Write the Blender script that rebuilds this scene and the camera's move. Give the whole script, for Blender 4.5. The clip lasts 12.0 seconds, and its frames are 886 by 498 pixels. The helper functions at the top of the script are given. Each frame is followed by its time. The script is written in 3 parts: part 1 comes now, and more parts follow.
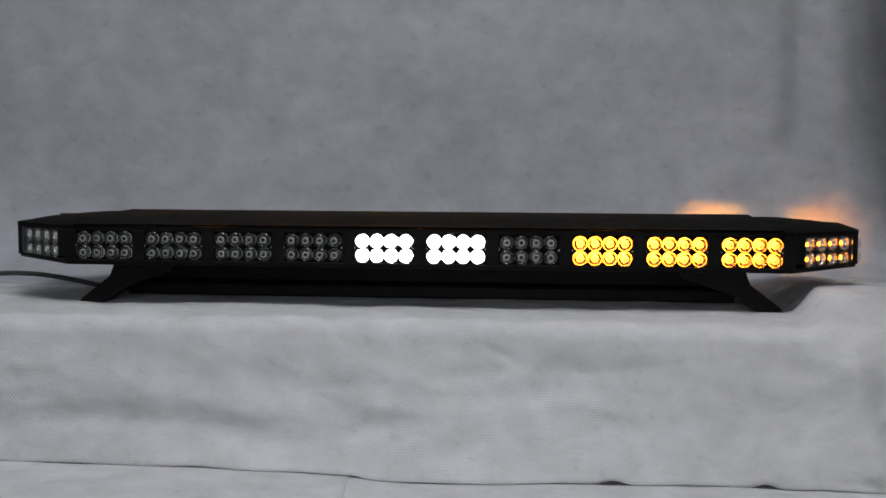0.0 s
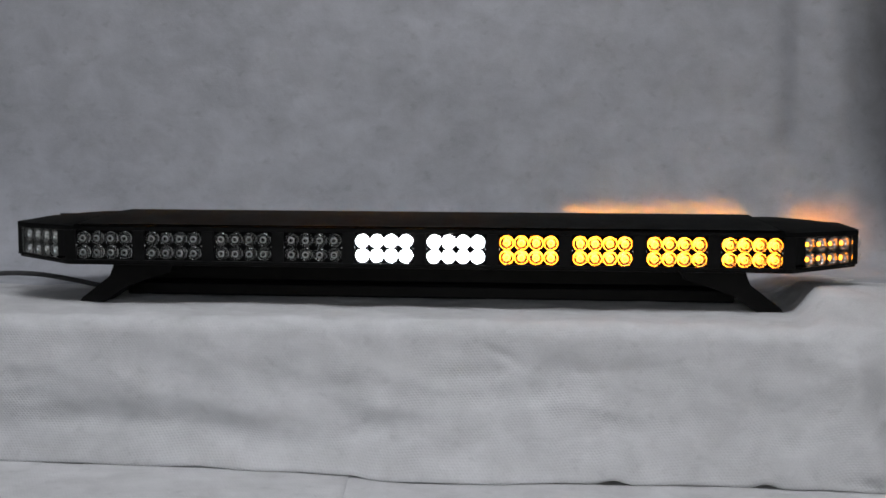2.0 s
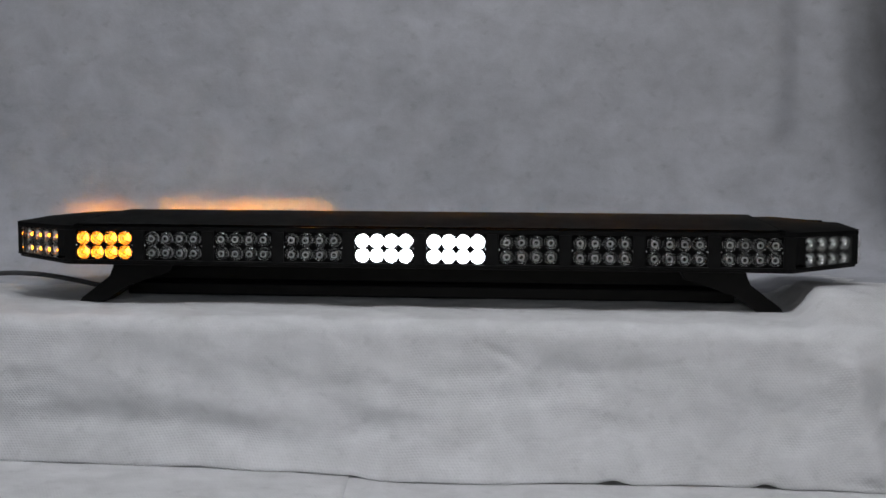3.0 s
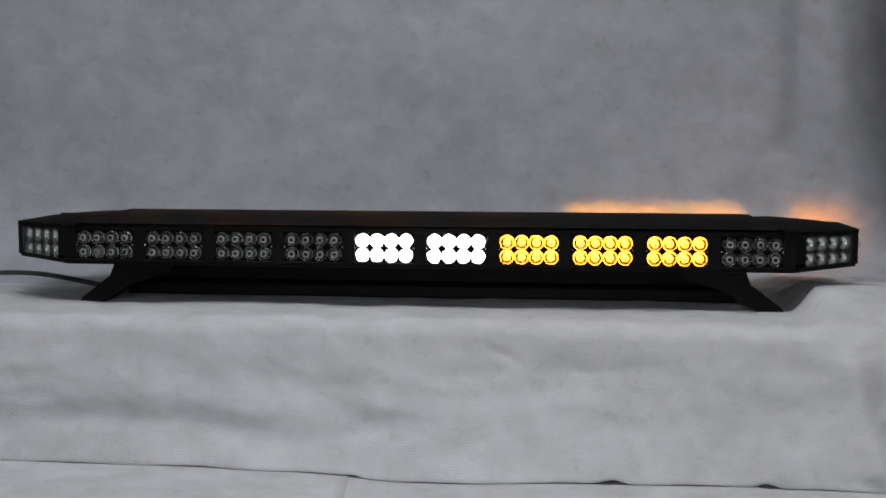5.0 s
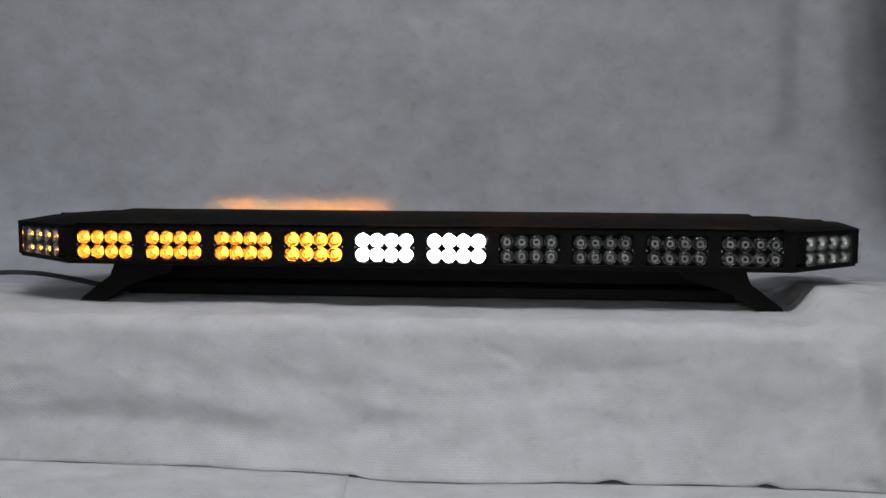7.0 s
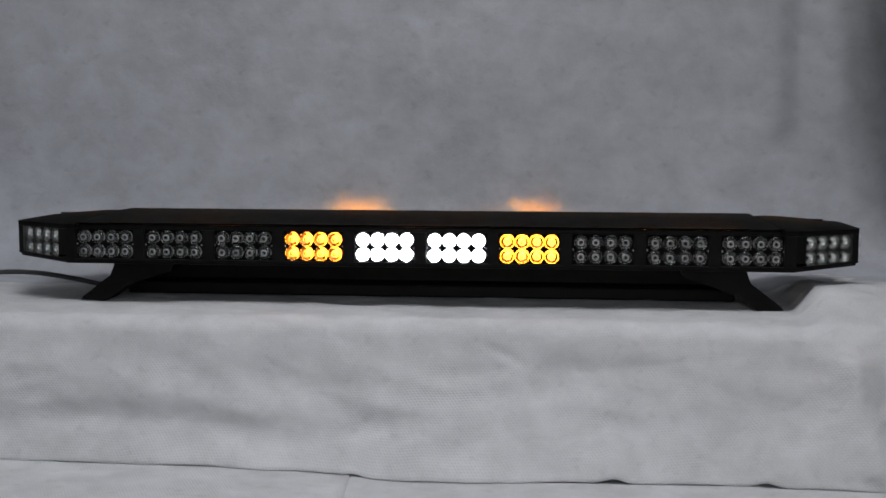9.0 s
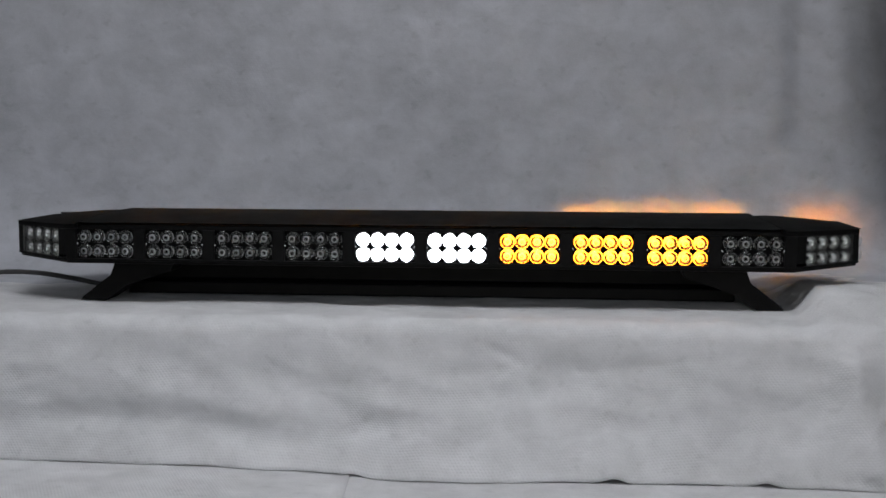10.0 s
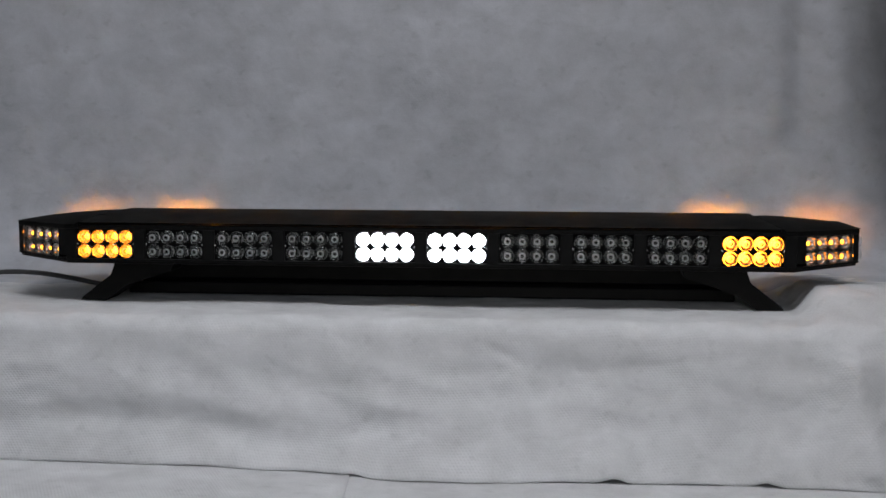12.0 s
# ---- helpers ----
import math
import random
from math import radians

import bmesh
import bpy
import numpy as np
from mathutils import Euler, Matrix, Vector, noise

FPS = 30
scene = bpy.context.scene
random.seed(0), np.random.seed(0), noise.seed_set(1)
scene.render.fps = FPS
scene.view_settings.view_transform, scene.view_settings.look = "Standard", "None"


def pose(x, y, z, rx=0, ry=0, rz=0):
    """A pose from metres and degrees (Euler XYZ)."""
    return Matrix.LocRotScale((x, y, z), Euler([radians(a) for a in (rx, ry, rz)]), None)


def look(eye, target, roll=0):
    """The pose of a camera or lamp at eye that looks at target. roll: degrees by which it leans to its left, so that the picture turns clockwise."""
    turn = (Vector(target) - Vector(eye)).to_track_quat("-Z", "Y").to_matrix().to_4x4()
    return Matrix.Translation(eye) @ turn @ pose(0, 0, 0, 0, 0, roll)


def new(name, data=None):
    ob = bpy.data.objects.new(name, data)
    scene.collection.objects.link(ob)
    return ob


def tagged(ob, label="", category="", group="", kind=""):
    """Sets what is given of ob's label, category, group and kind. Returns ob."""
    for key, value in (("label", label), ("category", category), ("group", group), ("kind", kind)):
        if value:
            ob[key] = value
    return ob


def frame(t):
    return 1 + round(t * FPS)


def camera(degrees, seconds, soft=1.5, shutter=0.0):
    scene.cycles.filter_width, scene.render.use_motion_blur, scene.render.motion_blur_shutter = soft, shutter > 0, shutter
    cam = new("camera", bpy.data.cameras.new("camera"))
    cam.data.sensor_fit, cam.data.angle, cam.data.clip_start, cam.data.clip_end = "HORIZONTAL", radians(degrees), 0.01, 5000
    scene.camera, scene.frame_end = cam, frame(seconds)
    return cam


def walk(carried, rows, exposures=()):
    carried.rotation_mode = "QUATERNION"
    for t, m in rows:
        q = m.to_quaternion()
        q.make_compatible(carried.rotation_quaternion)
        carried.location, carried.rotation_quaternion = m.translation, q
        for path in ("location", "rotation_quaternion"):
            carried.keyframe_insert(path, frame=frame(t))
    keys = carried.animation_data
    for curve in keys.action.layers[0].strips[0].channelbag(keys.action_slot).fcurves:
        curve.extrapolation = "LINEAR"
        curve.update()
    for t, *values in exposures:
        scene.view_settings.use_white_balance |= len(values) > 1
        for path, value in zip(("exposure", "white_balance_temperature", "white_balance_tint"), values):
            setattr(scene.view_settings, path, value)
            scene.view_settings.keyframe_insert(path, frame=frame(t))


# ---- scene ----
cam = camera(41.465, 12.0, soft=1.65)
EYE = (0.1786, -1.5723, 1.185)
YAW, TILT, ROLL = 5.335, 84.267, 0.15


def aim(dyaw, dtilt):
    return pose(*EYE, TILT + dtilt, 0, YAW + dyaw) @ Matrix.Rotation(radians(ROLL), 4, "Z")


# a hardly visible settling of the tripod
walk(cam, [(0.0, aim(0, 0)), (3.0, aim(0.0, -0.005)), (5.0, aim(0.011, -0.024)), (7.0, aim(0.016, -0.037)),
           (9.0, aim(0.032, -0.058)), (12.0, aim(0.04, -0.061))])

# ---- light ----
world = bpy.data.worlds.new("world")
scene.world = world
world.use_nodes = True
wn = world.node_tree.nodes
sky = wn.new("ShaderNodeTexSky")
sky.sky_type, sky.sun_disc, sky.sun_elevation, sky.sun_rotation = "NISHITA", False, radians(35), radians(200)
world.node_tree.links.new(sky.outputs[0], wn["Background"].inputs[0])
wn["Background"].inputs[1].default_value = 0.1


def area(name, m, sx, sy, power, colour):
    d = bpy.data.lights.new(name, "AREA")
    d.shape, d.size, d.size_y, d.energy, d.color = "RECTANGLE", sx, sy, power, colour
    ob = new(name, d)
    ob.matrix_world = m
    return ob


# front light for an unseen window, top light for an unseen panel, both added
area("added_front_light", look((0.0, -3.15, 1.75), (0.0, 0, 0.9)), 1.3, 1.5, 7.1, (0.935, 0.945, 1.0))
area("added_top_light", look((0.0, -0.7, 2.655), (0.0, -0.7, 0)), 1.15, 0.55, 15.2, (0.935, 0.945, 1.0))

# ---- materials ----


def mat(name, colour, rough=0.5, metal=0.0):
    m = bpy.data.materials.new(name)
    m.use_nodes = True
    b = m.node_tree.nodes["Principled BSDF"]
    b.inputs["Base Color"].default_value = (*colour, 1)
    b.inputs["Roughness"].default_value, b.inputs["Metallic"].default_value = rough, metal
    return m


def node(m, kind, **kw):
    n = m.node_tree.nodes.new(kind)
    for key, value in kw.items():
        n.inputs[key].default_value = value
    return n


def link(m, a, b):
    m.node_tree.links.new(a, b)


def math_node(m, op, a, b=None):
    n = m.node_tree.nodes.new("ShaderNodeMath")
    n.operation = op
    for i, v in enumerate((a, b)):
        if v is None:
            continue
        if isinstance(v, (int, float)):
            n.inputs[i].default_value = v
        else:
            link(m, v, n.inputs[i])
    return n.outputs[0]


def ramp(m, src, stops):
    r = m.node_tree.nodes.new("ShaderNodeValToRGB")
    els = r.color_ramp.elements
    while len(els) < len(stops):
        els.new(0.5)
    for e, (p, c) in zip(els, stops):
        e.position, e.color = p, (*c, 1)
    link(m, src, r.inputs[0])
    return r.outputs[0]


def grained(m, dark, light, scale, bump=0.05, bump_scale=900):
    """Two scales of colour variation and a fine relief, in object space."""
    tc = m.node_tree.nodes.new("ShaderNodeTexCoord").outputs["Object"]
    n1 = node(m, "ShaderNodeTexNoise", Scale=scale, Detail=5.0, Roughness=0.6)
    link(m, tc, n1.inputs["Vector"])
    b = m.node_tree.nodes["Principled BSDF"]
    link(m, ramp(m, n1.outputs[0], [(0.35, dark), (0.65, light)]), b.inputs["Base Color"])
    n2 = node(m, "ShaderNodeTexNoise", Scale=bump_scale, Detail=2.0)
    link(m, tc, n2.inputs["Vector"])
    bu = node(m, "ShaderNodeBump", Strength=bump, Distance=0.0004)
    link(m, n2.outputs[0], bu.inputs["Height"])
    link(m, bu.outputs[0], b.inputs["Normal"])
    return m


def fabric(name, clean, dirty, amount, emboss):
    """White non-woven cloth: embossed dots 4.4 mm apart, soft wrinkles and grey smudges."""
    m = mat(name, clean, 0.9)
    b = m.node_tree.nodes["Principled BSDF"]
    uv = m.node_tree.nodes.new("ShaderNodeTexCoord").outputs["UV"]
    big = node(m, "ShaderNodeTexNoise", Scale=3.2, Detail=4.0, Roughness=0.55)
    spot = node(m, "ShaderNodeTexNoise", Scale=17.0, Detail=5.0, Roughness=0.62, Distortion=0.3)
    fibre = node(m, "ShaderNodeTexNoise", Scale=420.0, Detail=3.0)
    squash = m.node_tree.nodes.new("ShaderNodeMapping")
    squash.inputs["Scale"].default_value = (0.88, 1.12, 1.0)
    link(m, uv, squash.inputs["Vector"])
    for n in (big, spot):
        link(m, squash.outputs[0], n.inputs["Vector"])
    link(m, uv, fibre.inputs["Vector"])
    s = math_node(m, "MULTIPLY", math_node(m, "SUBTRACT", spot.outputs[0], 0.5), 2.4)
    g = math_node(m, "MULTIPLY", math_node(m, "SUBTRACT", big.outputs[0], 0.5), 2.2)
    f = math_node(m, "MULTIPLY", math_node(m, "SUBTRACT", fibre.outputs[0], 0.5), 0.5)
    tiny = node(m, "ShaderNodeTexNoise", Scale=46.0, Detail=2.0, Roughness=0.5)
    link(m, squash.outputs[0], tiny.inputs["Vector"])
    dab = math_node(m, "MAXIMUM", math_node(m, "MULTIPLY", math_node(m, "SUBTRACT", tiny.outputs[0], 0.6), 1.8), 0.0)
    f = math_node(m, "ADD", f, dab)
    mixv = m.node_tree.nodes.new("ShaderNodeMath")
    mixv.operation, mixv.use_clamp = "MULTIPLY", True
    link(m, math_node(m, "ADD", math_node(m, "ADD", math_node(m, "ADD", math_node(m, "MULTIPLY", s, 0.6), 0.42), math_node(m, "MULTIPLY", g, 0.5)), f), mixv.inputs[0])
    mixv.inputs[1].default_value = amount
    link(m, ramp(m, mixv.outputs[0], [(0.0, clean), (1.0, dirty)]), b.inputs["Base Color"])
    sep = m.node_tree.nodes.new("ShaderNodeSeparateXYZ")
    link(m, uv, sep.inputs[0])
    k = 4 * math.pi / math.sqrt(3) / 0.0044
    waves = []
    for cx, cy in ((0.04, 1.0), (0.886, 0.465), (0.846, -0.534)):
        d = math_node(m, "ADD", math_node(m, "MULTIPLY", sep.outputs[0], cx * k), math_node(m, "MULTIPLY", sep.outputs[1], cy * k))
        waves.append(math_node(m, "COSINE", d))
    dots = math_node(m, "ADD", math_node(m, "ADD", waves[0], waves[1]), waves[2])
    fine = math_node(m, "ADD", math_node(m, "MULTIPLY", dots, 0.35), math_node(m, "MULTIPLY", fibre.outputs[0], 0.8))
    wr = node(m, "ShaderNodeTexNoise", Scale=26.0, Detail=3.0, Roughness=0.5)
    link(m, uv, wr.inputs["Vector"])
    b1 = node(m, "ShaderNodeBump", Strength=emboss, Distance=0.0006)
    link(m, fine, b1.inputs["Height"])
    b2 = node(m, "ShaderNodeBump", Strength=0.4, Distance=0.004)
    link(m, wr.outputs[0], b2.inputs["Height"])
    link(m, b1.outputs[0], b2.inputs["Normal"])
    link(m, b2.outputs[0], b.inputs["Normal"])
    return m


def glowing(name, colour, strength):
    m = mat(name, (0.02, 0.02, 0.02))
    b = m.node_tree.nodes["Principled BSDF"]
    b.inputs["Emission Color"].default_value = (*colour, 1)
    b.inputs["Emission Strength"].default_value = strength
    m.cycles.emission_sampling = "FRONT"
    return m


CLOTH = fabric("white_nonwoven", (0.85, 0.85, 0.86), (0.575, 0.575, 0.575), 1.0, 0.36)
# same cloth, darkened in colour for the dimmer light on the backdrop
BACKCLOTH = fabric("dimmed_backdrop_cloth", (0.61, 0.62, 0.665), (0.375, 0.385, 0.41), 1.0, 0.04)
BLACK = grained(mat("black_textured_plastic", (0.012, 0.012, 0.012), 0.75), (0.014, 0.0148, 0.014), (0.024, 0.0255, 0.024), 40, 0.15)
FRAME = grained(mat("black_gloss_plastic", (0.005, 0.005, 0.005), 0.5), (0.006, 0.006, 0.006), (0.010, 0.010, 0.010), 40, 0.1)
METAL = grained(mat("black_painted_aluminium", (0.015, 0.015, 0.015), 0.38), (0.004, 0.004, 0.004), (0.008, 0.0075, 0.007), 25, 0.1)
for one, gloss in ((BLACK, 0.10), (FRAME, 0.08), (METAL, 0.12)):
    one.node_tree.nodes["Principled BSDF"].inputs["Specular IOR Level"].default_value = gloss
INSIDE = mat("black_inside", (0.006, 0.006, 0.006), 0.9)
INSIDE.node_tree.nodes["Principled BSDF"].inputs["Specular IOR Level"].default_value = 0.0
CUP = grained(mat("smoked_reflector", (0.15, 0.15, 0.15), 0.16, 0.85), (0.10, 0.10, 0.10), (0.24, 0.24, 0.24), 500, 0.3, 350)
RUBBER = grained(mat("black_rubber", (0.015, 0.015, 0.015), 0.6), (0.03, 0.03, 0.03), (0.06, 0.06, 0.06), 60, 0.2)
SATIN = grained(mat("satin_metal_ring", (0.8, 0.8, 0.8), 0.13, 1.0), (0.26, 0.26, 0.26), (0.4, 0.4, 0.4), 400, 0.05)
BRIGHT_CUP = grained(mat("bright_reflector", (0.8, 0.8, 0.8), 0.07, 1.0), (0.72, 0.72, 0.72), (0.85, 0.85, 0.85), 300, 0.03)
CHROME = mat("bright_screw", (0.7, 0.7, 0.7), 0.2, 1.0)
CLEAR = mat("clear_polycarbonate", (0.95, 0.97, 0.96), 0.015)
CLEAR.node_tree.nodes["Principled BSDF"].inputs["Transmission Weight"].default_value = 1.0
CLEAR.node_tree.nodes["Principled BSDF"].inputs["IOR"].default_value = 1.49
FROST = mat("frosted_clear_plastic", (0.85, 0.86, 0.86), 0.35)
FROST.node_tree.nodes["Principled BSDF"].inputs["Transmission Weight"].default_value = 0.75
# white body stands in for the bright glints in the clear end lenses
WHITENED = mat("whitened_clear_plastic", (0.93, 0.93, 0.95), 0.18)
WHITENED.node_tree.nodes["Principled BSDF"].inputs["Transmission Weight"].default_value = 0.1
AMBER = glowing("amber_light", (1.0, 0.245, 0.012), 18)
WHITE = glowing("white_light", (0.92, 0.96, 1.0), 550)
AMBER_REAR = glowing("amber_light_rear", (1.0, 0.29, 0.01), 1250)
PALE = mat("pale_print", (0.5, 0.5, 0.48), 0.5)
WALL = grained(mat("painted_plaster", (0.55, 0.55, 0.54), 0.8), (0.5, 0.5, 0.49), (0.58, 0.58, 0.57), 4, 0.3, 200)
FLOOR = grained(mat("grey_concrete", (0.25, 0.25, 0.25), 0.7), (0.2, 0.2, 0.2), (0.3, 0.3, 0.29), 6, 0.3, 150)
WOOD = grained(mat("pale_plywood", (0.35, 0.26, 0.17), 0.6), (0.3, 0.22, 0.14), (0.4, 0.3, 0.2), 12, 0.2, 200)
PANEL = glowing("added_panel_face", (0.95, 0.97, 1.0), 0.4)

# ---- mesh helpers ----


def mesh(name, bm, material, smooth=False):
    me = bpy.data.meshes.new(name)
    bmesh.ops.recalc_face_normals(bm, faces=bm.faces)
    if smooth:
        for f in bm.faces:
            f.smooth = True
    bm.to_mesh(me)
    bm.free()
    for one in (material if isinstance(material, (list, tuple)) else (material,)):
        me.materials.append(one)
    return me


def part(name, bm, material, parent, label="", smooth=False, m=None):
    me = bm if isinstance(bm, bpy.types.Mesh) else mesh(name, bm, material, smooth)
    ob = new(name, me)
    ob.parent = parent
    if m is not None:
        ob.matrix_basis = m
    return tagged(ob, label)


def box(bm, x0, x1, y0, y1, z0, z1, bevel=0.0):
    r = bmesh.ops.create_cube(bm, size=1.0, matrix=Matrix.LocRotScale(((x0 + x1) / 2, (y0 + y1) / 2, (z0 + z1) / 2), None, (x1 - x0, y1 - y0, z1 - z0)))
    if bevel:
        es = {e for v in r["verts"] for e in v.link_edges}
        bmesh.ops.bevel(bm, geom=list(es), offset=bevel, segments=2, affect="EDGES", profile=0.5)
    return bm


def prism(bm, outline, z0, z1, bevel=0.0):
    """An upright prism over an outline of (x, y)."""
    low = [bm.verts.new((x, y, z0)) for x, y in outline]
    top = [bm.verts.new((x, y, z1)) for x, y in outline]
    n = len(outline)
    fs = [bm.faces.new(low[::-1]), bm.faces.new(top)]
    fs += [bm.faces.new((low[i], low[(i + 1) % n], top[(i + 1) % n], top[i])) for i in range(n)]
    if bevel:
        bmesh.ops.bevel(bm, geom=list({e for f in fs for e in f.edges}), offset=bevel, segments=2, affect="EDGES", profile=0.5)
    return bm


def sheet(name, nu, nv, place, thick, material, label, category, kind=""):
    """A cloth of nu x nv cells; place(i/nu, j/nv) gives the point and its two lengths along the cloth."""
    bm = bmesh.new()
    layer = bm.loops.layers.uv.new("UVMap")
    grid, flat = [], {}
    for i in range(nu + 1):
        row = []
        for j in range(nv + 1):
            p, s = place(i / nu, j / nv)
            v = bm.verts.new(p)
            flat[v] = s
            row.append(v)
        grid.append(row)
    for i in range(nu):
        for j in range(nv):
            f = bm.faces.new((grid[i][j], grid[i + 1][j], grid[i + 1][j + 1], grid[i][j + 1]))
            f.smooth = True
            for lo in f.loops:
                lo[layer].uv = flat[lo.vert]
    me = bpy.data.meshes.new(name)
    bm.to_mesh(me)
    bm.free()
    me.materials.append(material)
    ob = new(name, me)
    so = ob.modifiers.new("thickness", "SOLIDIFY")
    so.thickness, so.offset = thick, 0.0
    return tagged(ob, label, category, kind=kind)


def wob(x, y, s, seed=0.0):
    return noise.noise(Vector((x * s, y * s, seed)))


def bump(x, c, w):
    return math.exp(-((x - c) / w) ** 2)


def step(x, a, b):
    t = min(1.0, max(0.0, (x - a) / (b - a)))
    return t * t * (3 - 2 * t)


# ---- room ----
def slab(name, x0, x1, y0, y1, z0, z1, material, label, category):
    return tagged(new(name, mesh(name, box(bmesh.new(), x0, x1, y0, y1, z0, z1), material)), label, category, kind="structure")


slab("floor", -2.4, 2.4, -3.2, 1.4, -0.1, 0.0, FLOOR, "grey concrete workshop floor", "floor")
slab("ceiling", -2.4, 2.4, -3.2, 1.4, 2.7, 2.8, WALL, "off-white painted plaster ceiling", "ceiling")
slab("wall_north", -2.4, 2.4, 1.4, 1.5, 0, 2.7, WALL, "plain painted plaster wall", "wall")
slab("wall_east", 2.4, 2.5, -3.2, 1.4, 0, 2.7, WALL, "plain painted plaster wall", "wall")
slab("wall_west", -2.5, -2.4, -3.2, 1.4, 0, 2.7, WALL, "plain painted plaster wall", "wall")
wb = bmesh.new()
for x0, x1, z0, z1 in ((-2.4, -0.7, 0, 2.7), (0.7, 2.4, 0, 2.7), (-0.7, 0.7, 0, 0.95), (-0.7, 0.7, 2.55, 2.7)):
    box(wb, x0, x1, -3.3, -3.2, z0, z1)
tagged(new("wall_south", mesh("wall_south", wb, WALL)), "plain painted wall with an added window opening", "wall", kind="structure")

# window added to account for the front light; none is seen
wf = tagged(new("unseen_window"), "unseen tall white-framed window, added for the front light", "window", kind="structure")
for x0, x1, z0, z1 in ((-0.7, -0.65, 0.95, 2.55), (0.65, 0.7, 0.95, 2.55), (-0.65, 0.65, 0.95, 1.0), (-0.65, 0.65, 2.5, 2.55), (-0.02, 0.02, 1.0, 2.5)):
    part("unseen_window_frame", box(bmesh.new(), x0, x1, -3.29, -3.23, z0, z1, 0.003), WALL, wf)

# ---- table, box and cloths ----
TOP, TABLE = 0.94, 0.75


def table():
    t = tagged(new("table"), "pale plywood work table under white cloth", "table")
    part("tabletop", box(bmesh.new(), -0.95, 0.95, -0.62, 0.62, TABLE - 0.03, TABLE, 0.003), WOOD, t)
    for x in (-0.88, 0.88):
        for y in (-0.55, 0.55):
            part("leg", box(bmesh.new(), x - 0.03, x + 0.03, y - 0.03, y + 0.03, 0, TABLE - 0.03, 0.003), WOOD, t)


table()
tagged(new("plinth_box", mesh("plinth_box", box(bmesh.new(), -0.86, 0.62, -0.045, 0.38, TABLE, TOP - 0.006, 0.008), WOOD)),
       "plywood box hidden under the white cloth", "box")

HEM = [(-0.945, -0.137), (-0.529, -0.143), (-0.39, -0.146), (-0.281, -0.146), (-0.153, -0.159), (-0.074, -0.165), (-0.005, -0.177),
       (0.044, -0.178), (0.232, -0.161), (0.42, -0.155), (0.489, -0.16), (0.577, -0.164), (0.735, -0.166)]


def hem_y(x):
    """How far out the cloth's lower edge lies on the table."""
    for (x0, y0), (x1, y1) in zip(HEM, HEM[1:]):
        if x <= x1:
            t = max(0.0, (x - x0) / (x1 - x0))
            return y0 + (y1 - y0) * t * t * (3 - 2 * t)
    return HEM[-1][1]


def mound(x, y):
    """The cloth gathered in a heap beside the end of the bar."""
    return (0.034 + 0.010 * wob(x, y, 12.0, 4.0)) * step(x, 0.495, 0.535) * step(y, -0.11, 0.0) * (1 - 0.5 * step(y, 0.08, 0.2))


